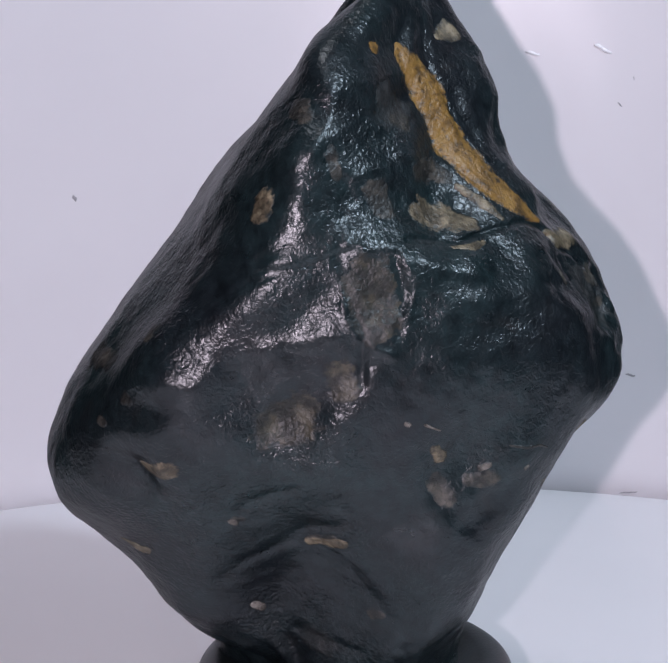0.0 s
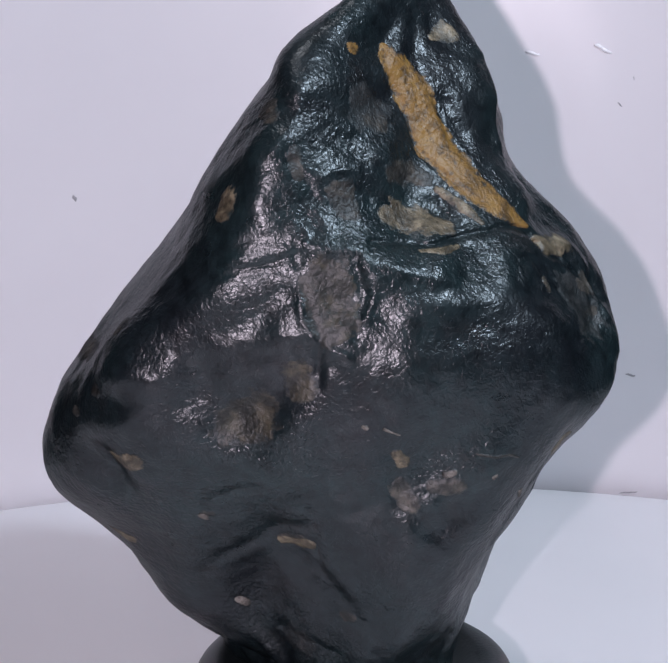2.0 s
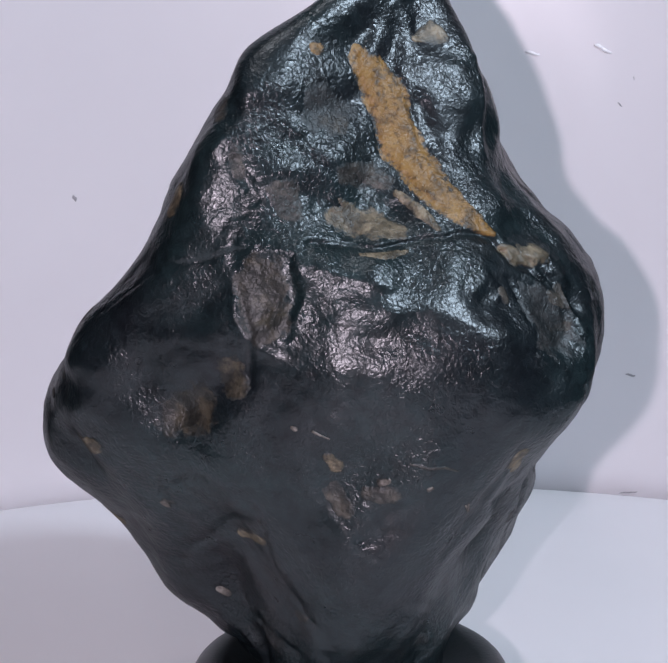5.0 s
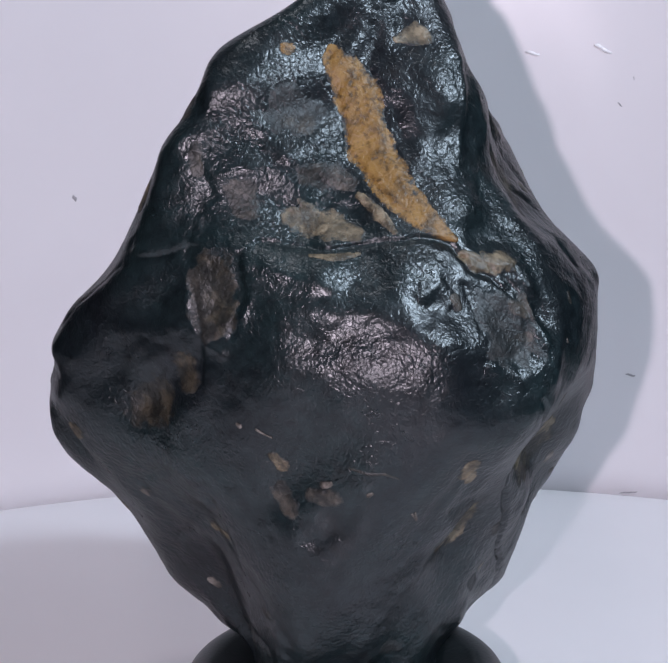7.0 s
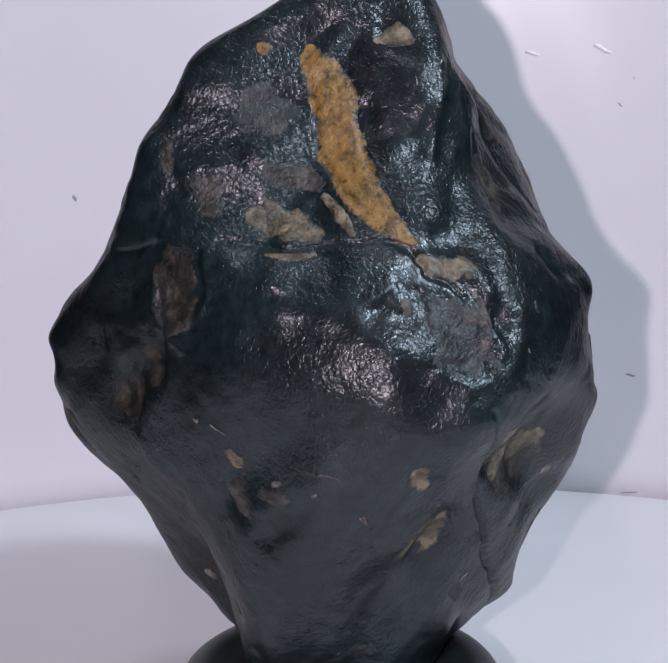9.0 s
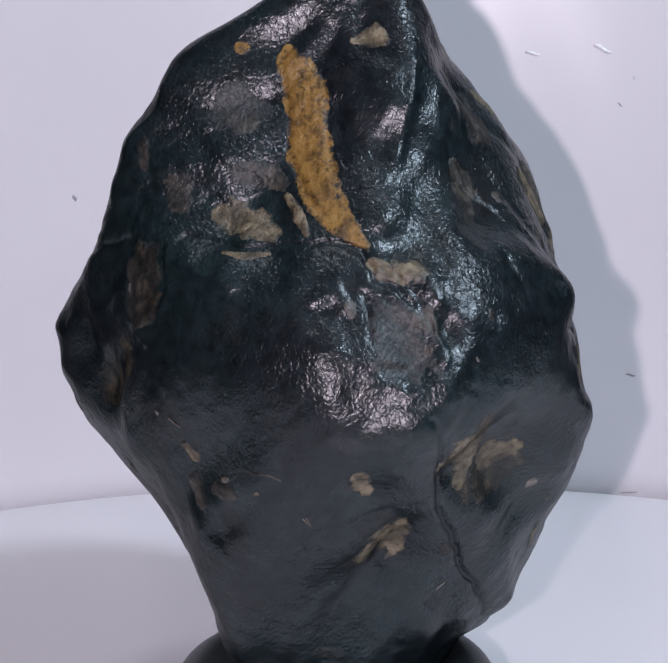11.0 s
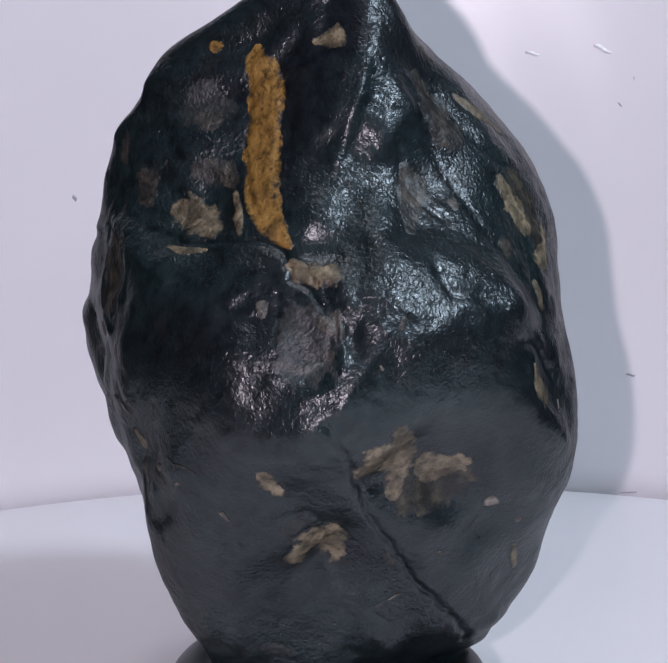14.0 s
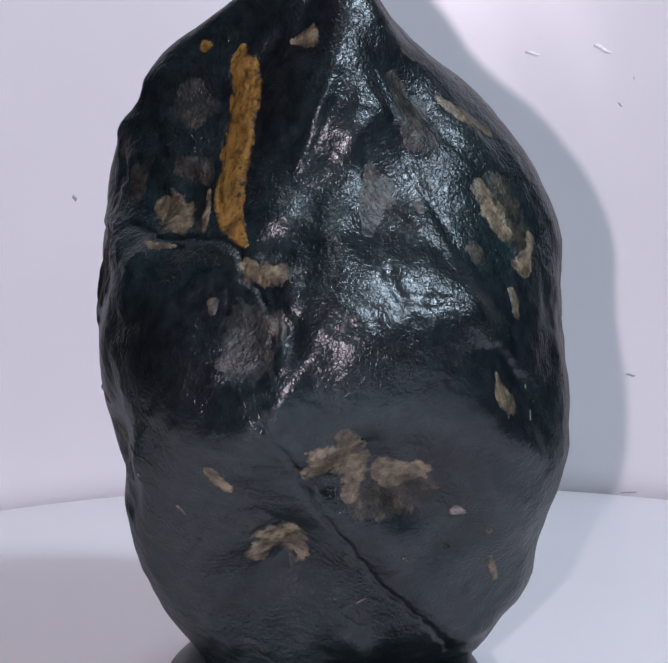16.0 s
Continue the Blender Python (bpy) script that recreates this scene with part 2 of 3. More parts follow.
SWELLS_E = [
    (-160, 82, 11, 5, 45, -3.1),
    (-120, 154, 11, 5, 45, 3.5),
    (105, 298, 17, 8, 45, 2.7),
    (170, 298, 11, 5, 0, -4.0),
    (-50, 82, 11, 5, 90, 2.8),
    (75, 46, 8, 8, 0, 4.3),
    (15, 190, 8, 8, 0, 2.8),
    (45, 226, 17, 8, 45, 2.5),
    (-160, 250, 11, 5, 90, -1.4),
    (40, 46, 11, 5, 0, 3.9),
    (-130, 46, 11, 5, 90, 2.9),
]
# finer forms, measured along the girth at their own height
FORMS_A = [
    (-116, 264, 17, 8, 90, 9.8),
    (-87, 264, 11, 5, 135, -2.1),
    (-62, 219, 17, 8, 0, -3.4),
    (-107, 236, 11, 5, 90, 3.2),
    (23, 264, 17, 8, 90, 3.1),
    (-128, 251, 8, 8, 0, -0.7),
    (-104, 155, 17, 8, 135, -4.0),
    (-11, 208, 11, 5, 0, -2.6),
    (16, 129, 26, 13, 135, -3.6),
    (-8, 192, 11, 5, 45, 1.5),
    (-26, 276, 17, 8, 90, -2.1),
    (-152, 276, 11, 5, 0, 0.9),
    (-89, 259, 11, 5, 135, -2.1),
    (-12, 104, 8, 8, 0, -1.5),
    (-109, 67, 26, 13, 90, -3.2),
]
FORMS_B = [
    (15, 214, 11, 5, 90, -1.3),
    (-94, 276, 11, 5, 135, -0.9),
    (-38, 192, 26, 13, 90, 0.9),
    (-78, 192, 11, 5, 0, -1.6),
    (-131, 264, 11, 5, 135, -1.9),
    (68, 248, 11, 5, 45, 1.7),
    (-22, 141, 11, 5, 90, -1.2),
    (12, 253, 11, 5, 45, -2.5),
    (-132, 130, 11, 5, 90, -2.0),
    (-60, 203, 11, 5, 0, 1.2),
    (-27, 192, 11, 5, 0, -1.3),
    (-94, 276, 11, 5, 45, -3.6),
    (-119, 72, 17, 8, 45, -2.0),
    (46, 264, 11, 5, 135, -0.6),
    (6, 141, 11, 5, 45, -1.1),
]
FORMS_C = [
    (4, 186, 11, 5, 90, 1.4),
    (-124, 270, 11, 5, 45, 2.4),
    (-66, 161, 17, 8, 45, 0.9),
    (-89, 214, 11, 5, 0, 1.4),
    (-14, 220, 11, 5, 135, 1.5),
    (-22, 242, 11, 5, 0, -1.3),
    (9, 110, 17, 8, 135, 1.5),
    (12, 192, 11, 5, 135, -1.2),
    (-5, 220, 11, 5, 45, -2.0),
    (-31, 180, 11, 5, 135, 1.4),
    (-117, 231, 11, 5, 135, -0.7),
    (36, 124, 11, 5, 135, 1.2),
    (88, 270, 11, 5, 90, -1.0),
    (-44, 130, 11, 5, 90, 1.0),
    (-9, 253, 11, 5, 45, 1.6),
]
FORMS_D = [
    (-42, 220, 11, 5, 135, 1.3),
    (-67, 244, 17, 8, 135, -2.3),
    (-110, 175, 11, 5, 0, 1.3),
    (2, 214, 11, 5, 90, 2.0),
    (-19, 186, 11, 5, 45, 0.9),
    (-90, 164, 11, 5, 45, -1.1),
    (-16, 102, 11, 5, 45, -1.4),
    (-43, 257, 8, 8, 0, 1.0),
    (16, 248, 11, 5, 45, 2.0),
    (23, 208, 11, 5, 45, 1.2),
    (37, 197, 11, 5, 135, -1.1),
    (-110, 253, 11, 5, 90, 4.8),
    (-96, 253, 11, 5, 0, -2.1),
    (-20, 164, 11, 5, 90, -0.7),
    (-48, 214, 11, 5, 135, -1.6),
]
FORMS_E = [
    (-129, 129, 26, 13, 90, 0.6),
    (-132, 130, 11, 5, 135, -2.1),
    (31, 113, 11, 5, 135, -1.2),
    (-56, 136, 11, 5, 135, -1.3),
    (-115, 113, 11, 5, 90, -1.2),
    (23, 236, 11, 5, 90, -0.6),
    (-132, 130, 11, 5, 45, -1.6),
    (28, 168, 17, 8, 90, 0.7),
    (-94, 276, 11, 5, 90, -2.3),
    (-59, 113, 11, 5, 135, 0.9),
    (-85, 152, 11, 5, 45, 1.2),
    (-24, 108, 11, 5, 45, 0.9),
    (15, 78, 17, 8, 135, -1.4),
    (-126, 242, 11, 5, 45, -0.7),
    (15, 214, 11, 5, 0, -1.5),
]
FORMS_F = [
    (-35, 192, 11, 5, 90, 0.9),
    (-30, 164, 11, 5, 90, 1.2),
    (7, 270, 11, 5, 45, 2.5),
    (-3, 270, 11, 5, 135, -1.7),
    (-64, 270, 11, 5, 45, -1.2),
    (2, 141, 11, 5, 45, -1.2),
    (-91, 197, 11, 5, 45, -1.0),
    (-104, 264, 11, 5, 135, 1.8),
    (-54, 208, 11, 5, 90, 1.2),
    (-17, 248, 11, 5, 90, -1.5),
    (34, 253, 11, 5, 135, 1.1),
    (55, 253, 11, 5, 45, -0.8),
    (-30, 225, 11, 5, 0, 0.4),
    (-79, 236, 11, 5, 0, 1.2),
    (-8, 142, 17, 8, 90, 1.2),
]
FORMS_G = [
    (4, 168, 17, 8, 0, -1.4),
    (13, 197, 11, 5, 0, -1.0),
    (40, 180, 17, 8, 90, -1.0),
    (-12, 102, 11, 5, 90, -1.2),
    (-15, 186, 11, 5, 45, 1.5),
    (-85, 231, 11, 5, 90, -1.5),
    (-57, 214, 11, 5, 0, -2.3),
    (-144, 259, 11, 5, 90, -1.1),
    (-27, 197, 11, 5, 45, -1.0),
    (-53, 187, 17, 8, 0, -1.0),
    (-117, 78, 17, 8, 45, -1.7),
    (-104, 270, 11, 5, 90, -2.4),
    (64, 242, 11, 5, 90, 1.5),
    (-132, 124, 11, 5, 90, -1.6),
    (-7, 214, 11, 5, 45, -2.2),
]
FORMS_H = [
    (-63, 175, 11, 5, 90, 1.0),
    (-9, 281, 11, 5, 45, -1.6),
    (-3, 242, 11, 5, 135, -0.6),
    (-18, 169, 11, 5, 135, -0.8),
    (1, 136, 11, 5, 45, -1.1),
    (-97, 77, 26, 13, 0, -0.8),
    (-134, 281, 11, 5, 0, 0.9),
    (-12, 102, 11, 5, 135, -1.3),
    (37, 197, 11, 5, 90, -1.0),
    (-135, 119, 11, 5, 135, 0.9),
    (-101, 231, 11, 5, 90, 1.3),
    (-108, 242, 11, 5, 45, 1.4),
    (-68, 203, 11, 5, 135, 1.0),
    (33, 220, 11, 5, 90, 0.6),
    (-109, 158, 11, 5, 90, -0.9),
]
FORMS_I = [
    (11, 214, 11, 5, 45, -1.3),
    (-114, 270, 11, 5, 135, 3.7),
    (-24, 136, 11, 5, 135, -1.4),
    (-26, 152, 11, 5, 135, 0.9),
    (-14, 220, 11, 5, 0, 1.5),
    (-30, 214, 11, 5, 0, -1.0),
    (-27, 192, 11, 5, 135, -1.0),
    (-35, 197, 11, 5, 45, 1.1),
    (-128, 124, 11, 5, 45, 1.2),
    (-137, 141, 11, 5, 0, 0.9),
    (-114, 169, 11, 5, 45, 0.7),
    (-94, 129, 17, 8, 0, 0.7),
    (-94, 270, 11, 5, 90, -2.2),
    (-134, 84, 17, 8, 45, 0.7),
    (-31, 180, 11, 5, 0, 0.9),
]
FORMS_J = [
    (-90, 180, 11, 5, 0, 0.5),
    (-87, 164, 11, 5, 45, -0.9),
    (0, 80, 11, 5, 45, 0.7),
    (23, 186, 11, 5, 45, 1.0),
    (31, 158, 11, 5, 45, 0.8),
    (38, 108, 11, 5, 45, -0.7),
    (44, 102, 11, 5, 45, 0.6),
    (-69, 264, 11, 5, 45, -1.1),
    (55, 253, 11, 5, 90, -1.1),
    (35, 248, 11, 5, 135, 1.0),
    (76, 242, 11, 5, 45, -0.8),
    (41, 197, 11, 5, 0, -0.9),
    (42, 158, 11, 5, 135, -0.8),
    (1, 136, 11, 5, 0, -1.2),
    (-117, 65, 17, 8, 135, -2.0),
]
FORMS_K = [
    (-102, 88, 26, 13, 45, -0.8),
    (-84, 236, 11, 5, 0, 1.3),
    (-12, 108, 11, 5, 45, -1.2),
    (-62, 214, 11, 5, 90, -1.7),
    (34, 108, 11, 5, 135, -1.1),
    (-104, 259, 11, 5, 135, 1.7),
    (1, 152, 11, 5, 45, 0.8),
    (-56, 203, 11, 5, 0, 1.4),
    (-47, 197, 11, 5, 90, -0.9),
    (-74, 192, 11, 5, 135, -0.6),
    (-75, 225, 11, 5, 135, -1.0),
    (16, 192, 11, 5, 0, -0.6),
    (-46, 124, 11, 5, 45, 1.0),
    (-68, 152, 11, 5, 45, 0.8),
]

# cut lines and raised lines: depth and half width in millimetres, then azimuth and height along the line
CREASES = [
    (-0.2, 0.9, [(-107.6, 201.7), (-97.5, 205), (-87.1, 208.9), (-77.4, 210.5), (-70.9, 210)]),
    (-1.7, 1.0, [(-73.1, 210.1), (-68.8, 209.7), (-56.7, 208), (-47.5, 208.4), (-39.7, 210.6), (-30.9, 211.6), (-22.1, 208.4), (-20, 204.3)]),
    (-1.3, 1.0, [(-12, 158), (-8.3, 146.3), (-2.1, 118.6), (7, 100.1), (17.4, 83.7), (46.7, 51.5)]),
    (-0.4, 1.0, [(-123.7, 175.8), (-117.7, 188.2), (-108.7, 198.5), (-100.1, 203.4), (-93, 206)]),
    (-1.2, 0.9, [(-20, 204.3), (-19.9, 200.7), (-14.5, 197.6), (-12, 193.5)]),
    (-1.0, 1.1, [(-14.4, 200.2), (-11.3, 195.3), (-9.5, 187.8), (-9.1, 183)]),
    (-1.09, 2.34, [(-130.1, 82.7), (-117.2, 93.2), (-106.2, 100), (-96.6, 108.1), (-86.4, 110.6)]),
    (-0.94, 1.95, [(-114.1, 116), (-105.9, 123.6), (-98.3, 126.6)]),
    (-0.86, 1.82, [(-92.6, 218), (-88.9, 201.5), (-84.9, 190.3), (-81.9, 179.2), (-82, 164.8)]),
    (-0.94, 1.56, [(-100.5, 237), (-91.2, 224.3)]),
    (-0.7, 1.56, [(-20.6, 207.3), (-14.2, 197.8), (-10.2, 188.1), (-11.3, 176.5), (-15.2, 171.5), (-18.8, 173.9)]),
    (-0.94, 2.34, [(-99.5, 248.5), (-81, 236.3), (-63.3, 227.6)]),
    (-1.17, 2.6, [(-106.7, 58.7), (-79.2, 55.6)]),
    (-0.78, 2.08, [(-84.6, 117.9), (-82.5, 92.2), (-70.1, 73.2)]),
    (-0.94, 2.86, [(-3.1, 164.4), (-6.4, 151), (-1.4, 129.2)]),
    (-0.78, 2.6, [(-93.7, 252.1), (-87.7, 245.1), (-79.5, 242.9), (-73, 247.4)]),
    (-0.78, 2.08, [(-93, 242.1), (-81.5, 233.8), (-75.4, 221.4)]),
    (-0.78, 1.82, [(-76.2, 206.8), (-72.4, 193.3), (-73.3, 181.2)]),
    (-0.7, 1.95, [(12.8, 202.8), (14.1, 195.3), (26.5, 193.9)]),
    (-0.78, 2.6, [(35.4, 259.5), (34, 240.6), (32.6, 203.3)]),
    (-0.7, 1.17, [(-90.5, 269.5), (-78.2, 259.8), (-64.6, 248.5), (-57.4, 238.8), (-44.8, 229.6), (-34.2, 219.4)]),
    (-0.62, 1.56, [(-55.4, 263.8), (-42.7, 251.5), (-36.5, 240.4), (-30.5, 229.8)]),
    (-0.78, 2.08, [(-23.5, 117.4), (-16, 122), (-8.3, 109.6)]),
    (-0.94, 2.6, [(-24.8, 132.4), (-30.4, 116.3), (-36.6, 101)]),
    (-1.8, 3.0, [(-11.5, 198.3), (-9.3, 191.3), (-6.6, 185.1)]),
    (-1.56, 5.0, [(21.3, 211.9), (27.2, 206.6)]),
    (-1.44, 4.5, [(-44.6, 201.5), (-41.6, 200.9)]),
    (-1.8, 5.5, [(-88.6, 253.2), (-84.4, 251.7)]),
    (-1.44, 4.5, [(-35.4, 252.9), (-30.9, 241.8)]),
    (-2.16, 7.5, [(-15.5, 181.1), (-14.6, 177.2)]),
    (-1.44, 7.0, [(-14.1, 186), (-14.4, 177.9)]),
    (-0.47, 1.17, [(-21.4, 196.2), (-21, 182.8)]),
    (-1.56, 6.5, [(-80.5, 198.7), (-78.8, 187.7)]),
    (-1.44, 6.0, [(-102.7, 149.9), (-96.7, 152.3)]),
    (-0.78, 2.34, [(3.4, 188.4), (3.7, 187.9)]),
    (-0.94, 2.34, [(-94.5, 224.7), (-87.7, 213)]),
    (-0.84, 2.5, [(-70.1, 218.8), (-56.4, 207.1), (-42, 205.8)]),
    (-0.96, 4.0, [(-65.3, 138.9), (-61.6, 119.9), (-55.5, 111.4)]),
    (-1.08, 3.0, [(-3.9, 211), (-4.9, 198.2), (-7, 182)]),
    (-1.44, 5.0, [(-96.1, 161), (-92.9, 152.7)]),
    (-1.56, 2.5, [(29.4, 176.9), (36.5, 173), (44, 160.2)]),
    (-0.62, 2.86, [(55.3, 241), (58.3, 230.5), (51.9, 207.7), (46.5, 191.3)]),
    (-0.62, 1.69, [(17.7, 242.8), (16, 226.2), (22.6, 216.8)]),
]
RIDGES = [
    (0.96, 2.08, [(-88.8, 201.3), (-86.7, 190.2), (-82.5, 179.3), (-75.7, 174.1)]),
    (1.3, 5.0, [(-29.8, 194.4), (-27.2, 192)]),
    (1.0, 6.5, [(-28.4, 195.9), (-25.6, 194.7)]),
    (1.4, 5.0, [(-17.5, 207.2), (-11.8, 203.6)]),
    (1.2, 4.0, [(-1.6, 186.7), (-5.6, 174.8), (-8.7, 165.1)]),
    (0.9, 8.0, [(12.2, 194.1), (16, 191.3)]),
    (0.6, 3.6, [(-113.8, 170.4), (-103.2, 177.4), (-94.3, 179.8), (-84.8, 180.8)]),
    (1.0, 6.0, [(-18.8, 107.8), (-12.6, 102.8)]),
    (0.8, 6.0, [(-0.4, 139.9), (20.6, 131.2)]),
    (1.0, 4.0, [(-64.8, 216), (-47.9, 211.4)]),
    (0.6, 9.0, [(-53.6, 186.2), (-38.7, 172.2)]),
    (0.6, 3.5, [(9, 269.4), (-1.2, 251.2), (-11.8, 232)]),
    (0.9, 6.0, [(-79.3, 232.5), (-66.7, 226.6)]),
    (0.72, 2.86, [(-104.7, 205), (-94.3, 208.9)]),
    (0.8, 5.0, [(-105.1, 223.8), (-99.6, 218.4)]),
    (0.8, 4.0, [(40.7, 259.6), (42, 240.8)]),
    (0.9, 4.0, [(54.3, 220.6), (57.6, 203.6)]),
    (0.96, 2.34, [(11.2, 267.7), (0.8, 254), (-7.9, 237.4)]),
    (0.8, 2.34, [(-108, 259.6), (-105.4, 249), (-105.4, 239.9)]),
    (0.72, 1.3, [(-12.9, 197.2), (-8.5, 186.4), (-8.3, 175.6)]),
    (0.96, 2.86, [(-21.1, 170.3), (-15.4, 165.9), (-10.2, 170.2), (-7.8, 178.9)]),
    (0.8, 2.34, [(-85.1, 208.1), (-76.3, 208.6), (-70.6, 199.2), (-71.6, 186.8)]),
    (0.8, 2.6, [(-101.7, 246.8), (-98.1, 250.2), (-90.7, 246.5)]),
    (0.96, 2.86, [(-92.2, 216.6), (-91, 211.2), (-80.2, 210.1), (-65, 201.7), (-51.6, 196.9)]),
    (0.72, 1.95, [(-92.7, 232.5), (-83.2, 233.6), (-76.5, 225.8)]),
    (0.4, 3.5, [(-123, 179.8), (-110, 195.4)]),
    (0.64, 2.08, [(-32.5, 194.8), (-27.7, 197.9), (-25.8, 191.2), (-30.2, 187.1)]),
]

BOTTOM, TOP, SHOULDER = 26.0, 306.0, 287.0


def line_distance(az, z, r, line):
    """Millimetres from places on the stone to a line of azimuth, height and (if given) half width; and the half width there."""
    best, wide = np.full(np.shape(z), 1e9), np.ones(np.shape(z))
    for p, q in zip(line[:-1], line[1:]):
        dx = (np.radians(az - p[0]) + np.pi) % (2 * np.pi) - np.pi
        ex = math.radians(q[0] - p[0])
        x, y, ux, uy = dx * r, z - p[1], ex * r, q[1] - p[1]
        k = np.clip((x * ux + y * uy) / (ux * ux + uy * uy + 1e-6), 0, 1)
        d = np.hypot(x - k * ux, y - k * uy)
        w = p[2] + (q[2] - p[2]) * k if len(p) > 2 else 1.0
        near = d / w < best / wide
        best, wide = np.where(near, d, best), np.where(near, w, wide)
    return best, wide


def ripple(x, y, z, seed, octaves):
    """Smooth random unevenness over arrays of places, from a few hundred fixed waves."""
    rng = np.random.default_rng(seed)
    total = np.zeros(np.shape(x))
    for wave, size in octaves:
        for _ in range(14):
            d = rng.normal(size=3)
            d *= 2 * math.pi / wave / np.linalg.norm(d) * rng.uniform(0.7, 1.4)
            total += size / 3.7 * np.sin(d[0] * x + d[1] * y + d[2] * z + rng.uniform(0, 6.3))
    return total


def stone_radius(az, z):
    """The stone's radius in millimetres at azimuths (degrees) and heights (millimetres)."""
    table = np.array(PROFILE)
    zc = np.clip(z, BOTTOM, 297)
    u = np.clip((zc - table[0, 0]) / (table[1, 0] - table[0, 0]), 0, len(table) - 1.0001)
    i, t = u.astype(int), np.radians(az)
    f = u - i
    w = (-0.5 * f + f * f - 0.5 * f**3, 1 - 2.5 * f * f + 1.5 * f**3, 0.5 * f + 2 * f * f - 1.5 * f**3, -0.5 * f * f + 0.5 * f**3)
    c = sum(wk[..., None] * table[np.clip(i - 1 + k, 0, len(table) - 1), 1:] for k, wk in enumerate(w))
    r = c[..., 0] + sum(c[..., 2 * m - 1] * np.cos(m * t) + c[..., 2 * m] * np.sin(m * t) for m in range(1, 5))
    for forms, own in ((SWELLS_A + SWELLS_B + SWELLS_C + SWELLS_D + SWELLS_E, False), (FORMS_A + FORMS_B + FORMS_C + FORMS_D + FORMS_E + FORMS_F + FORMS_G + FORMS_H + FORMS_I + FORMS_J + FORMS_K, True)):
        for a, h, long, wide, slant, rise in forms:
            girth = np.interp(h, table[:, 0], table[:, 1]) if own else 84.0
            dx, dz = ((np.radians(az - a) + np.pi) % (2 * np.pi) - np.pi) * girth, zc - h
            cs, sn = math.cos(math.radians(slant)), math.sin(math.radians(slant))
            r = r + rise * np.exp(-0.5 * (((dx * cs + dz * sn) / long) ** 2 + ((dz * cs - dx * sn) / wide) ** 2))
    r = np.maximum(r, 10)
    rough = r
    x, y = rough * np.cos(t), rough * np.sin(t)
    bent_az, bent_z = az + ripple(x, y, z, 7, [(14, 0.3), (5, 0.12)]), z + ripple(x, y, z, 9, [(12, 0.4), (5, 0.15)])
    for depth, wide, line in CREASES + RIDGES:
        d, _ = line_distance(bent_az, bent_z, rough, line)
        r = r + depth * np.exp(-((d / wide) ** 2))
    r = r + ripple(x, y, z, 3, [(26, 0.30), (12, 0.16), (6, 0.06)])
    top = np.clip((z - SHOULDER) / (TOP - SHOULDER), 0, 1)
    low = np.clip((BOTTOM + 8 - z) / 8, 0, 1)
    return r * np.sqrt(np.maximum(1 - top**2, 0.0004)) * np.sqrt(np.maximum(1 - 0.6 * low**2, 0.01))


def lean(z):
    """The line that the radii start from: upright below, leaning off the axis towards the top."""
    u = np.clip((z - 177.6) / 108.0, 0, 1)
    k = u * u * (3 - 2 * u)
    return 27.6 * k, -3.6 * k


def stone_points(az, z, lift=0.0):
    r, t = stone_radius(az, z) + lift, np.radians(az)
    x, y = lean(z)
    return np.stack([x + r * np.cos(t), y + r * np.sin(t), z], -1) / 1000


def build_stone():
    cols = 800
    s = np.linspace(0, 1, 500)
    z = BOTTOM + (TOP - BOTTOM) * s
    z = np.concatenate([z[z < SHOULDER], SHOULDER + (TOP - SHOULDER) * np.sin(np.linspace(0, 1, 26) * math.pi / 2)])
    az, zz = np.meshgrid(np.arange(cols) * 360 / cols, z)
    verts = stone_points(az, zz).reshape(-1, 3)
    faces = grid_faces(len(z), cols, True).tolist()
    n = len(verts)
    faces.append(list(range(cols))[::-1])
    faces.append(list(range(n - cols, n)))
    ob = mesh_object("stone", verts, faces, STONE)
    return tagged(ob, "waxed near-black stone with tan patches and an ochre vein", "stone")


STONE_OB = None
LABELS = {"ochre": "rough ochre-yellow mineral", "tan": "pitted tan mineral patch", "pale": "small pale mineral fleck",
          "brown": "dull brown mineral patch", "grey": "slate-grey mineral patch", "olive": "dull olive mineral patch"}


def patch_distance(places, line):
    """Millimetres through space from places on the stone to a line along it, and the line's half width there."""
    nodes = stone_points(np.array([p[0] for p in line]), np.array([p[1] for p in line])) * 1000
    best, wide = np.full(places.shape[:-1], 1e9), np.ones(places.shape[:-1])
    for p, q, u, v in zip(nodes[:-1], nodes[1:], line[:-1], line[1:]):
        k = np.clip((places - p) @ (q - p) / ((q - p) @ (q - p) + 1e-6), 0, 1)
        d, w = np.linalg.norm(places - p - k[..., None] * (q - p), axis=-1), u[2] + (v[2] - u[2]) * k
        near = d / w < best / wide
        best, wide = np.where(near, d, best), np.where(near, w, wide)
    return best, wide


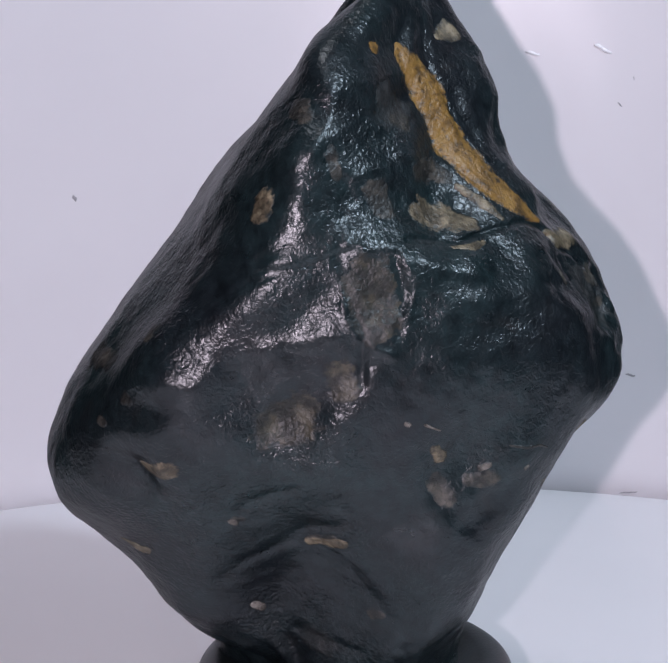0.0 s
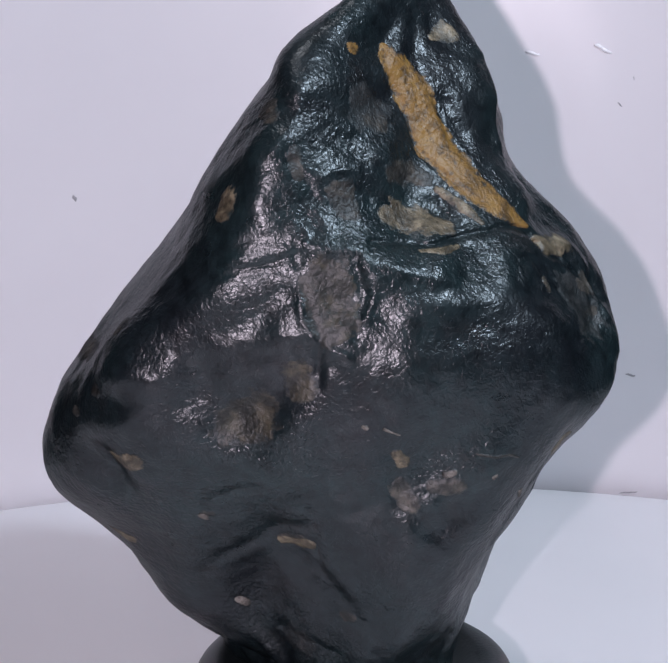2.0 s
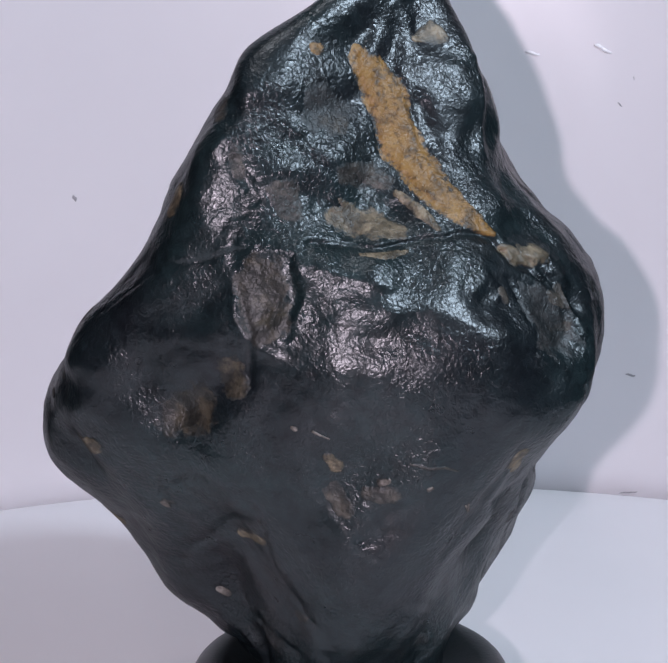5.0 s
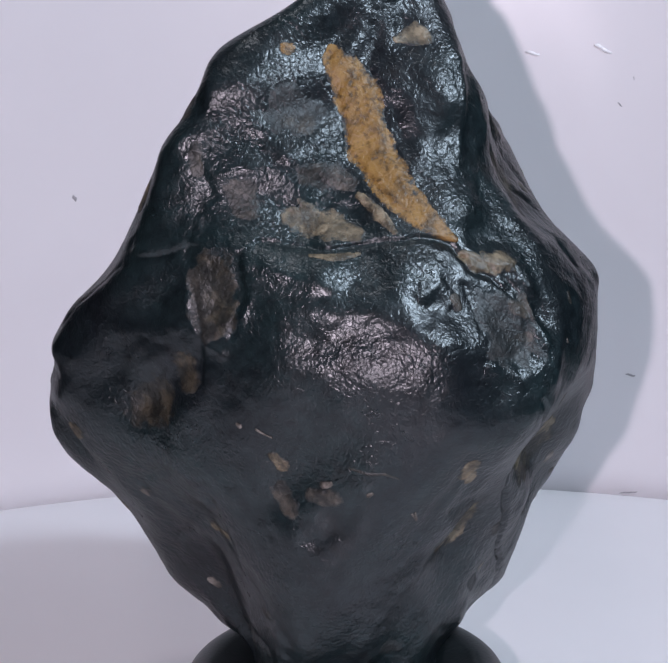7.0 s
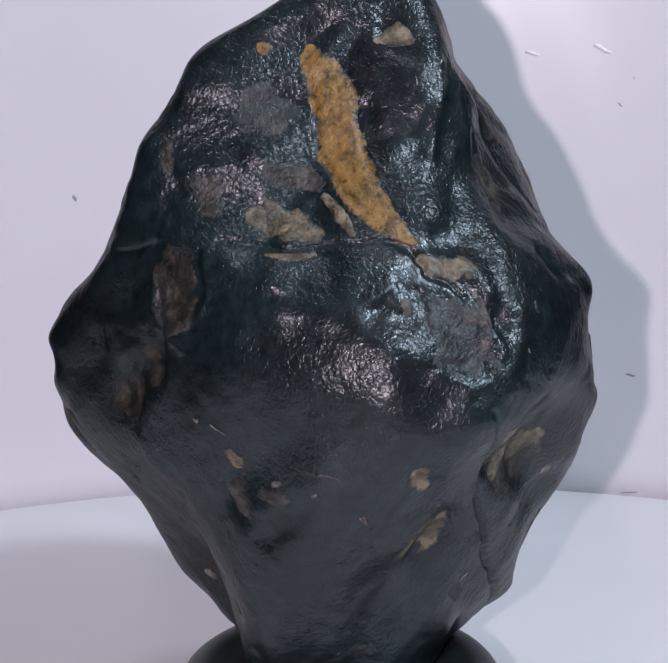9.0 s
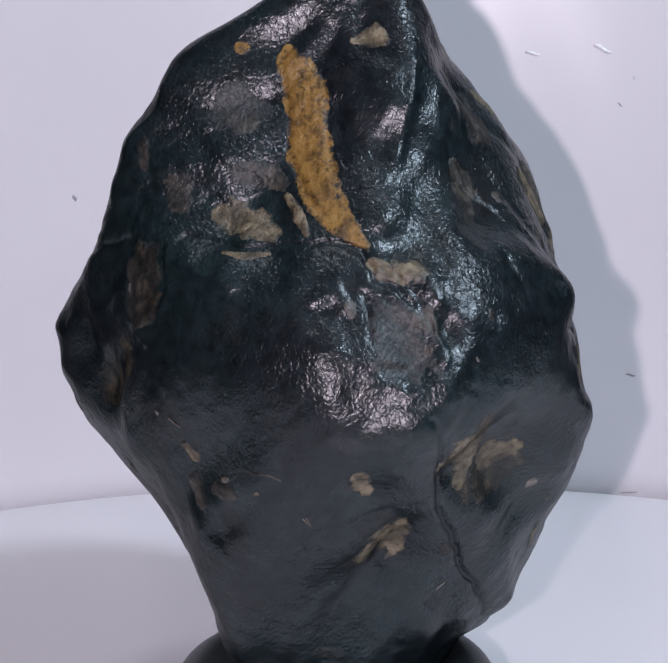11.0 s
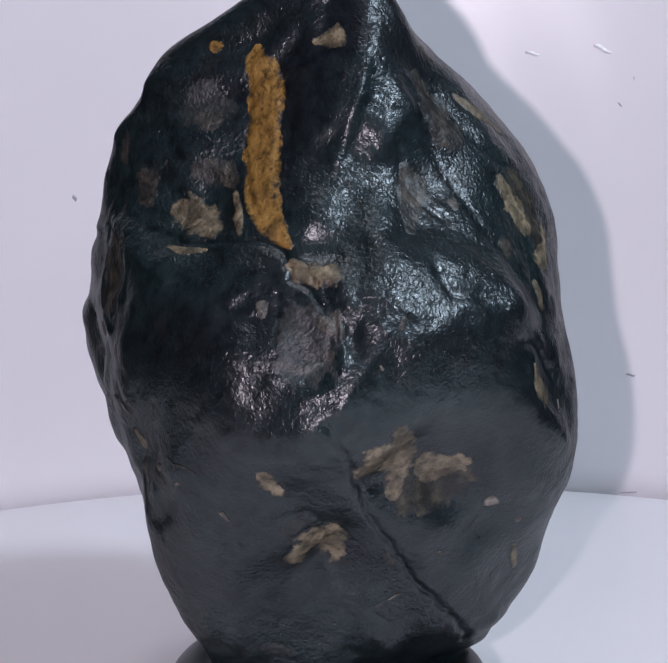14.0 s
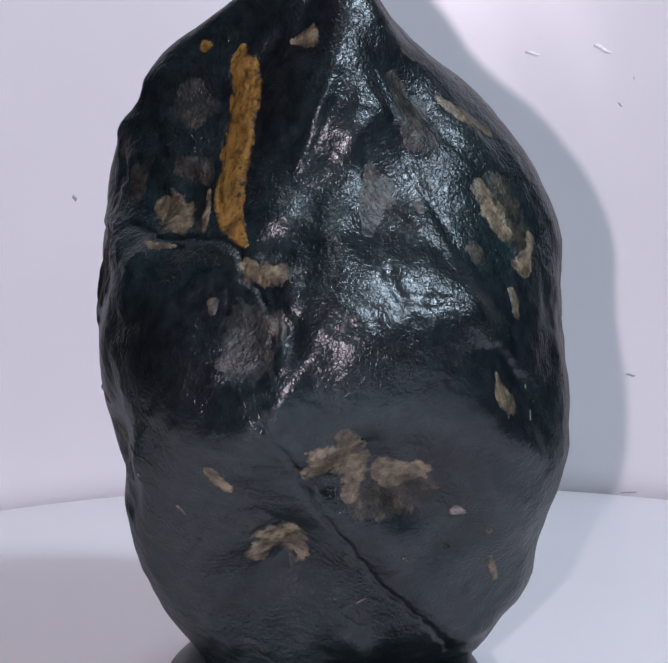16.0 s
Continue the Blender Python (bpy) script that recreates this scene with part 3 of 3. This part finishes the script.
def inclusion(name, kind, line):
    """A mineral patch of the stone: a shallow lens that follows the surface and dips under it at a ragged rim."""
    step = min(0.45, 0.45 * max(p[2] for p in line))
    az0, az1 = min(p[0] for p in line), max(p[0] for p in line)
    z0, z1, wmax = min(p[1] for p in line), max(p[1] for p in line), max(p[2] for p in line)
    rr = float(stone_radius(np.array([(az0 + az1) / 2]), np.array([(z0 + z1) / 2]))[0])
    grow = wmax * 1.5 + 0.4
    da = math.degrees(grow / rr)
    cols = int((math.radians(az1 - az0) * rr + 2 * grow) / step) + 2
    rows = int((z1 - z0 + 2 * grow) / step) + 2
    az, z = np.meshgrid(np.linspace(az0 - da, az1 + da, cols), np.linspace(z0 - grow, min(z1 + grow, 292), rows))
    r = stone_radius(az, z)
    x, y = r * np.cos(np.radians(az)), r * np.sin(np.radians(az))
    d, w = patch_distance(stone_points(az, z) * 1000, line)
    ragged, spread = (0.42, 1.1) if name == "vein" else (1.0, 1.2)
    rho = (d / w) / spread + ragged * ripple(x, y, z, 21, [(9, 0.13), (4, 0.10), (1.8, 0.06)])
    proud = 0.5 if kind in ("ochre", "tan", "pale") else 0.3
    lift = np.clip(proud * (1 - rho**3), -0.5, proud) + ripple(x, y, z, 5, [(2.5, 0.06), (1.2, 0.03)]) * (rho < 0.9)
    verts = stone_points(az, z, lift).reshape(-1, 3)
    keep = (rho < 1.25).reshape(-1)
    faces = [q for q in grid_faces(rows, cols, False) if keep[q].all()]
    if not faces:
        return
    used = np.unique(np.array(faces))
    renum = np.zeros(len(verts), int)
    renum[used] = np.arange(len(used))
    ob = mesh_object(name, verts[used], [renum[q] for q in faces], PATCH[kind])
    depth = ob.data.attributes.new("depth", "FLOAT", "POINT")
    depth.data.foreach_set("value", np.clip((1.12 - rho.reshape(-1)[used]) * 0.75, 0, 1).astype(np.float32))
    ob.parent = STONE_OB
    tagged(ob, LABELS[kind])


def inclusions():
    inclusion("vein", "ochre", [(-90, 271.2, 2.2), (-84.7, 268.2, 4.2), (-74.1, 263.7, 6.5), (-61.6, 257, 7.7), (-53.6, 248.5, 6.9), (-46.5, 239.7, 7.5), (-38.8, 231.1, 6.8), (-34.3, 224.5, 6.2), (-29.2, 218.7, 5.2), (-24.9, 214.2, 3.6), (-20.6, 210.3, 1.3)])
    inclusion("seam", "tan", [(-47.8, 224.1, 1.2), (-41.5, 219.1, 2.2), (-36.6, 213, 1)])
    inclusion("inclusion", "tan", [(-112.7, 221.1, 3.9), (-113.1, 224.6, 3.6)])
    inclusion("inclusion", "tan", [(-19.1, 204.5, 2.2), (-17.2, 202.4, 2.9), (-15.4, 200.7, 1.8)])
    inclusion("inclusion", "tan", [(-12.9, 203, 4.4), (-11.1, 203, 4.4)])
    inclusion("inclusion", "olive", [(-81.8, 200, 6.8), (-78.7, 187, 7.4)])
    inclusion("inclusion", "olive", [(-103.4, 149.5, 6.6), (-97.4, 152.6, 7.5)])
    inclusion("inclusion", "olive", [(-86.8, 167.8, 4.8), (-86, 163, 4.3)])
    inclusion("inclusion", "tan", [(-129, 134.3, 2.3), (-123.8, 134.3, 3)])
    inclusion("inclusion", "tan", [(-150.4, 96.9, 1.6), (-146.8, 93.3, 2.3)])
    inclusion("inclusion", "pale", [(-116.2, 111.8, 1.4), (-115.9, 111.1, 1.1)])
    inclusion("inclusion", "tan", [(-96.6, 101.1, 1.6), (-86.1, 102.6, 2.2)])
    inclusion("inclusion", "pale", [(-125.3, 69.4, 1.5), (-123.4, 67.8, 1.5)])
    inclusion("inclusion", "brown", [(-74.9, 73.5, 2.2), (-72.5, 72.8, 1.7)])
    inclusion("inclusion", "grey", [(-98.2, 57.3, 5.5), (-91.5, 56.3, 4.7)])
    inclusion("inclusion", "tan", [(-64.6, 140.1, 1.8), (-62.6, 136.8, 2.2)])
    inclusion("inclusion", "brown", [(-62.8, 126, 3.3), (-60.6, 121.4, 3)])
    inclusion("inclusion", "brown", [(-55.4, 127.5, 2.3), (-51, 126.9, 2.6)])
    inclusion("inclusion", "brown", [(68.9, 271, 1.5), (73.5, 267.4, 1.1)])
    inclusion("inclusion", "grey", [(-16.5, 188.1, 6.2), (-14.9, 179.2, 9.7)])
    inclusion("inclusion", "brown", [(-86.4, 198.3, 3), (-81.8, 188.7, 3.9), (-79.1, 182.2, 4.3)])
    inclusion("inclusion", "brown", [(-152.6, 166, 3.9), (-143.6, 166.3, 3.4)])
    inclusion("inclusion", "ochre", [(-103.6, 272.4, 2.1), (-103.3, 272.7, 1.9)])
    inclusion("inclusion", "tan", [(-69.5, 217.6, 2.6), (-63.4, 216.6, 5.4), (-55.4, 214.6, 5.1), (-47.6, 212.4, 3.1)])
    inclusion("inclusion", "tan", [(-58.3, 206.8, 1), (-52.5, 206, 1.9), (-46.1, 206.7, 1)])
    inclusion("inclusion", "grey", [(-89.5, 252, 7.1), (-86.8, 251.3, 7.1)])
    inclusion("inclusion", "brown", [(-87.2, 250, 4.9), (-81.5, 248.2, 4.3)])
    inclusion("inclusion", "brown", [(-85.4, 225.8, 5.1), (-82, 221, 4)])
    inclusion("inclusion", "brown", [(-69.7, 231.1, 3.4), (-60.6, 230, 4.3), (-52.8, 228, 2.6)])
    inclusion("inclusion", "tan", [(-27.2, 274.3, 1.6), (-5, 276.3, 3.7), (-1.7, 274.9, 2.4)])
    inclusion("inclusion", "brown", [(-101.5, 239.6, 2.6), (-98.2, 232.6, 1.7)])
    inclusion("inclusion", "brown", [(49.4, 261.1, 3.1), (48.2, 252.5, 6.3), (45, 244.2, 6.6)])
    inclusion("inclusion", "tan", [(66.9, 254.6, 1.4), (68.9, 249.3, 2.9), (77.4, 241.7, 1.9)])
    inclusion("inclusion", "tan", [(52.8, 224.9, 3.4), (52.5, 217.5, 5.4), (53.2, 209.2, 3.4)])
    inclusion("inclusion", "tan", [(62.2, 205.2, 2.9), (56, 198.9, 4.9)])
    inclusion("inclusion", "olive", [(59.8, 224, 5.7), (58.4, 212.1, 6.9), (57.3, 200.1, 5.7)])
    inclusion("inclusion", "tan", [(47.1, 190.5, 1.6), (46, 183.5, 2)])
    inclusion("inclusion", "brown", [(18.3, 232.8, 2.1), (18.4, 225.9, 5.1), (13.7, 219.6, 3.7), (11.1, 214.2, 1.7)])
    inclusion("inclusion", "brown", [(29.2, 220.8, 1.9), (28.8, 219.9, 1.7)])
    inclusion("inclusion", "brown", [(38.6, 206, 3.1), (39.2, 203.8, 2.9)])
    inclusion("inclusion", "tan", [(-2.8, 138, 5.1), (-1.4, 143.4, 5.7)])
    inclusion("inclusion", "tan", [(2.6, 151.6, 3.4), (4.7, 137.2, 6), (4.6, 124.8, 2.6)])
    inclusion("inclusion", "tan", [(12.4, 135.9, 5.1), (14.4, 130.8, 5.4), (18.9, 132.6, 5.7)])
    inclusion("inclusion", "olive", [(8.3, 124.2, 7.1), (17.9, 123.5, 6.4), (21.7, 129.7, 5.4)])
    inclusion("inclusion", "tan", [(-23.1, 137.4, 2.6), (-23.1, 133.8, 2.9), (-21.4, 130.8, 2)])
    inclusion("inclusion", "tan", [(-19.3, 102.1, 4.6), (-15.3, 109.4, 6.3), (-12.3, 109.5, 6.3), (-9.5, 99.5, 3.4)])
    inclusion("inclusion", "grey", [(-19.9, 115, 3.4), (-15.9, 117.2, 2.6)])
    inclusion("inclusion", "pale", [(30.4, 117, 2.4), (31.2, 116.3, 2.1)])
    inclusion("inclusion", "pale", [(39.2, 107.1, 1.1), (39.1, 107.9, 1)])
    inclusion("inclusion", "tan", [(43.2, 95.3, 0.9), (49.2, 83.5, 1.3)])
    inclusion("inclusion", "tan", [(33.5, 167.8, 0.6), (34.4, 161, 2.7), (37.1, 156.3, 3.7)])
    inclusion("inclusion", "pale", [(19.3, 98.9, 0.9), (20.1, 98.2, 0.7)])
    inclusion("inclusion", "pale", [(-2.1, 175.3, 0.6), (-1.9, 174.9, 0.6)])
    inclusion("inclusion", "pale", [(18.8, 99.3, 0.7), (19.4, 99.5, 0.6)])
    inclusion("inclusion", "pale", [(-43.9, 129.7, 0.7), (-43.4, 130.2, 0.7)])
    inclusion("inclusion", "pale", [(-72.3, 150.6, 0.7), (-71.7, 150.2, 0.9)])
    inclusion("inclusion", "pale", [(-2.2, 175.8, 0.6), (-2, 175.1, 0.6)])
    inclusion("inclusion", "pale", [(-53, 131.2, 1.3), (-51.4, 132.3, 1)])
    inclusion("inclusion", "brown", [(20.6, 227.1, 2.3), (19, 222, 2)])
    inclusion("inclusion", "brown", [(2.6, 189.5, 1.1), (2.3, 187.5, 1)])
    inclusion("scratch", "pale", [(-67.7, 149.5, 0.4), (-64.2, 147, 0.3)])
    inclusion("scratch", "brown", [(-47.5, 138.5, 0.4), (-44.2, 137, 0.7), (-41, 137.4, 0.5), (-38.2, 135.4, 0.4)])
    inclusion("scratch", "pale", [(-33.8, 121.6, 0.4), (-32.9, 118, 0.4)])
    inclusion("scratch", "pale", [(8.1, 79.6, 0.4), (10.9, 81.4, 0.4)])
    inclusion("scratch", "pale", [(-34.4, 121, 0.4), (-33, 118, 0.4)])
    inclusion("scratch", "pale", [(44.8, 150.6, 0.4), (44.1, 148, 0.4)])
    inclusion("inclusion", "brown", [(-10.8, 187.3, 1.9), (-12.7, 189.7, 1.4)])
    inclusion("inclusion", "brown", [(-9.6, 190.7, 1.7), (-8.7, 185.1, 1.4)])
    inclusion("inclusion", "grey", [(-32.9, 60.1, 2.5), (-26.1, 57.1, 1.9)])
    inclusion("inclusion", "brown", [(-12.2, 188, 2.7), (-9.9, 185.9, 2.1)])
    inclusion("inclusion", "brown", [(-14.6, 178.3, 3), (-10.9, 178.6, 2.4)])
    inclusion("inclusion", "brown", [(-24.9, 192.5, 1.7), (-24.5, 190.2, 1.5)])
    inclusion("inclusion", "brown", [(-96.1, 102.5, 1.2), (-88.4, 104.7, 1.4)])
    inclusion("inclusion", "brown", [(-115.4, 113.1, 1.3), (-113.4, 112.9, 1.1)])
    inclusion("inclusion", "brown", [(4.2, 100.3, 1.3), (6.1, 96.6, 1.5)])
    inclusion("inclusion", "grey", [(6, 76.5, 2.5), (10.3, 72.6, 2.2)])
    inclusion("inclusion", "brown", [(-128.3, 181.6, 2.6), (-128.8, 179, 1.7)])
    inclusion("inclusion", "brown", [(-115.9, 253.6, 3.7), (-112.9, 251.2, 2.8)])
    inclusion("inclusion", "brown", [(-138.3, 149.4, 1.5), (-136.6, 148.6, 1.2)])
    inclusion("inclusion", "brown", [(-131.8, 158.7, 2.3), (-130.3, 157.8, 1.7)])


# ---- the stand ----
def build_stand():
    """A thick round dark stand with a rolled rim, a dished top and a narrower foot."""
    cx, cy, rim, n = 0.0102, -0.0026, 0.0630, 160
    prof = [(0.0, 0.0265), (0.030, 0.0268), (0.043, 0.0285)]
    prof += [(rim - 0.009 + 0.009 * math.sin(a), 0.0252 + 0.0085 * math.cos(a)) for a in np.linspace(-0.5, 2.6, 16)]
    prof += [(0.0535, 0.0130), (0.0545, 0.0085), (0.0575, 0.0045), (0.0585, 0.0015), (0.0570, 0.0), (0.0, 0.0)]
    verts, faces = [], []
    for r, z in prof:
        for k in range(n):
            a = 2 * math.pi * k / n
            q = max(r, 0.0004) * (1 + 0.006 * noise.noise((math.cos(a) * 2, math.sin(a) * 2, z * 60)))
            verts.append((cx + q * math.cos(a), cy + q * math.sin(a), z))
    faces = grid_faces(len(prof), n, True)[:, ::-1].tolist()
    faces += [list(range(n)), list(range(len(verts) - n, len(verts)))[::-1]]
    ob = mesh_object("stand", verts, faces, STAND_MAT)
    return tagged(ob, "round dark stained display stand under the stone", "stand")


def motions():
    rows = [(t, pose(0, 0, 0, 0, 0, a)) for t, a in TURN]
    walk(STONE_OB, rows)
    walk(STAND, rows)


room()
SHEET = backdrop()
for flaw_row in FLAWS:
    flaw("flaw", *flaw_row)
base_sheet()
STAND = build_stand()
STONE_OB = build_stone()
inclusions()
motions()
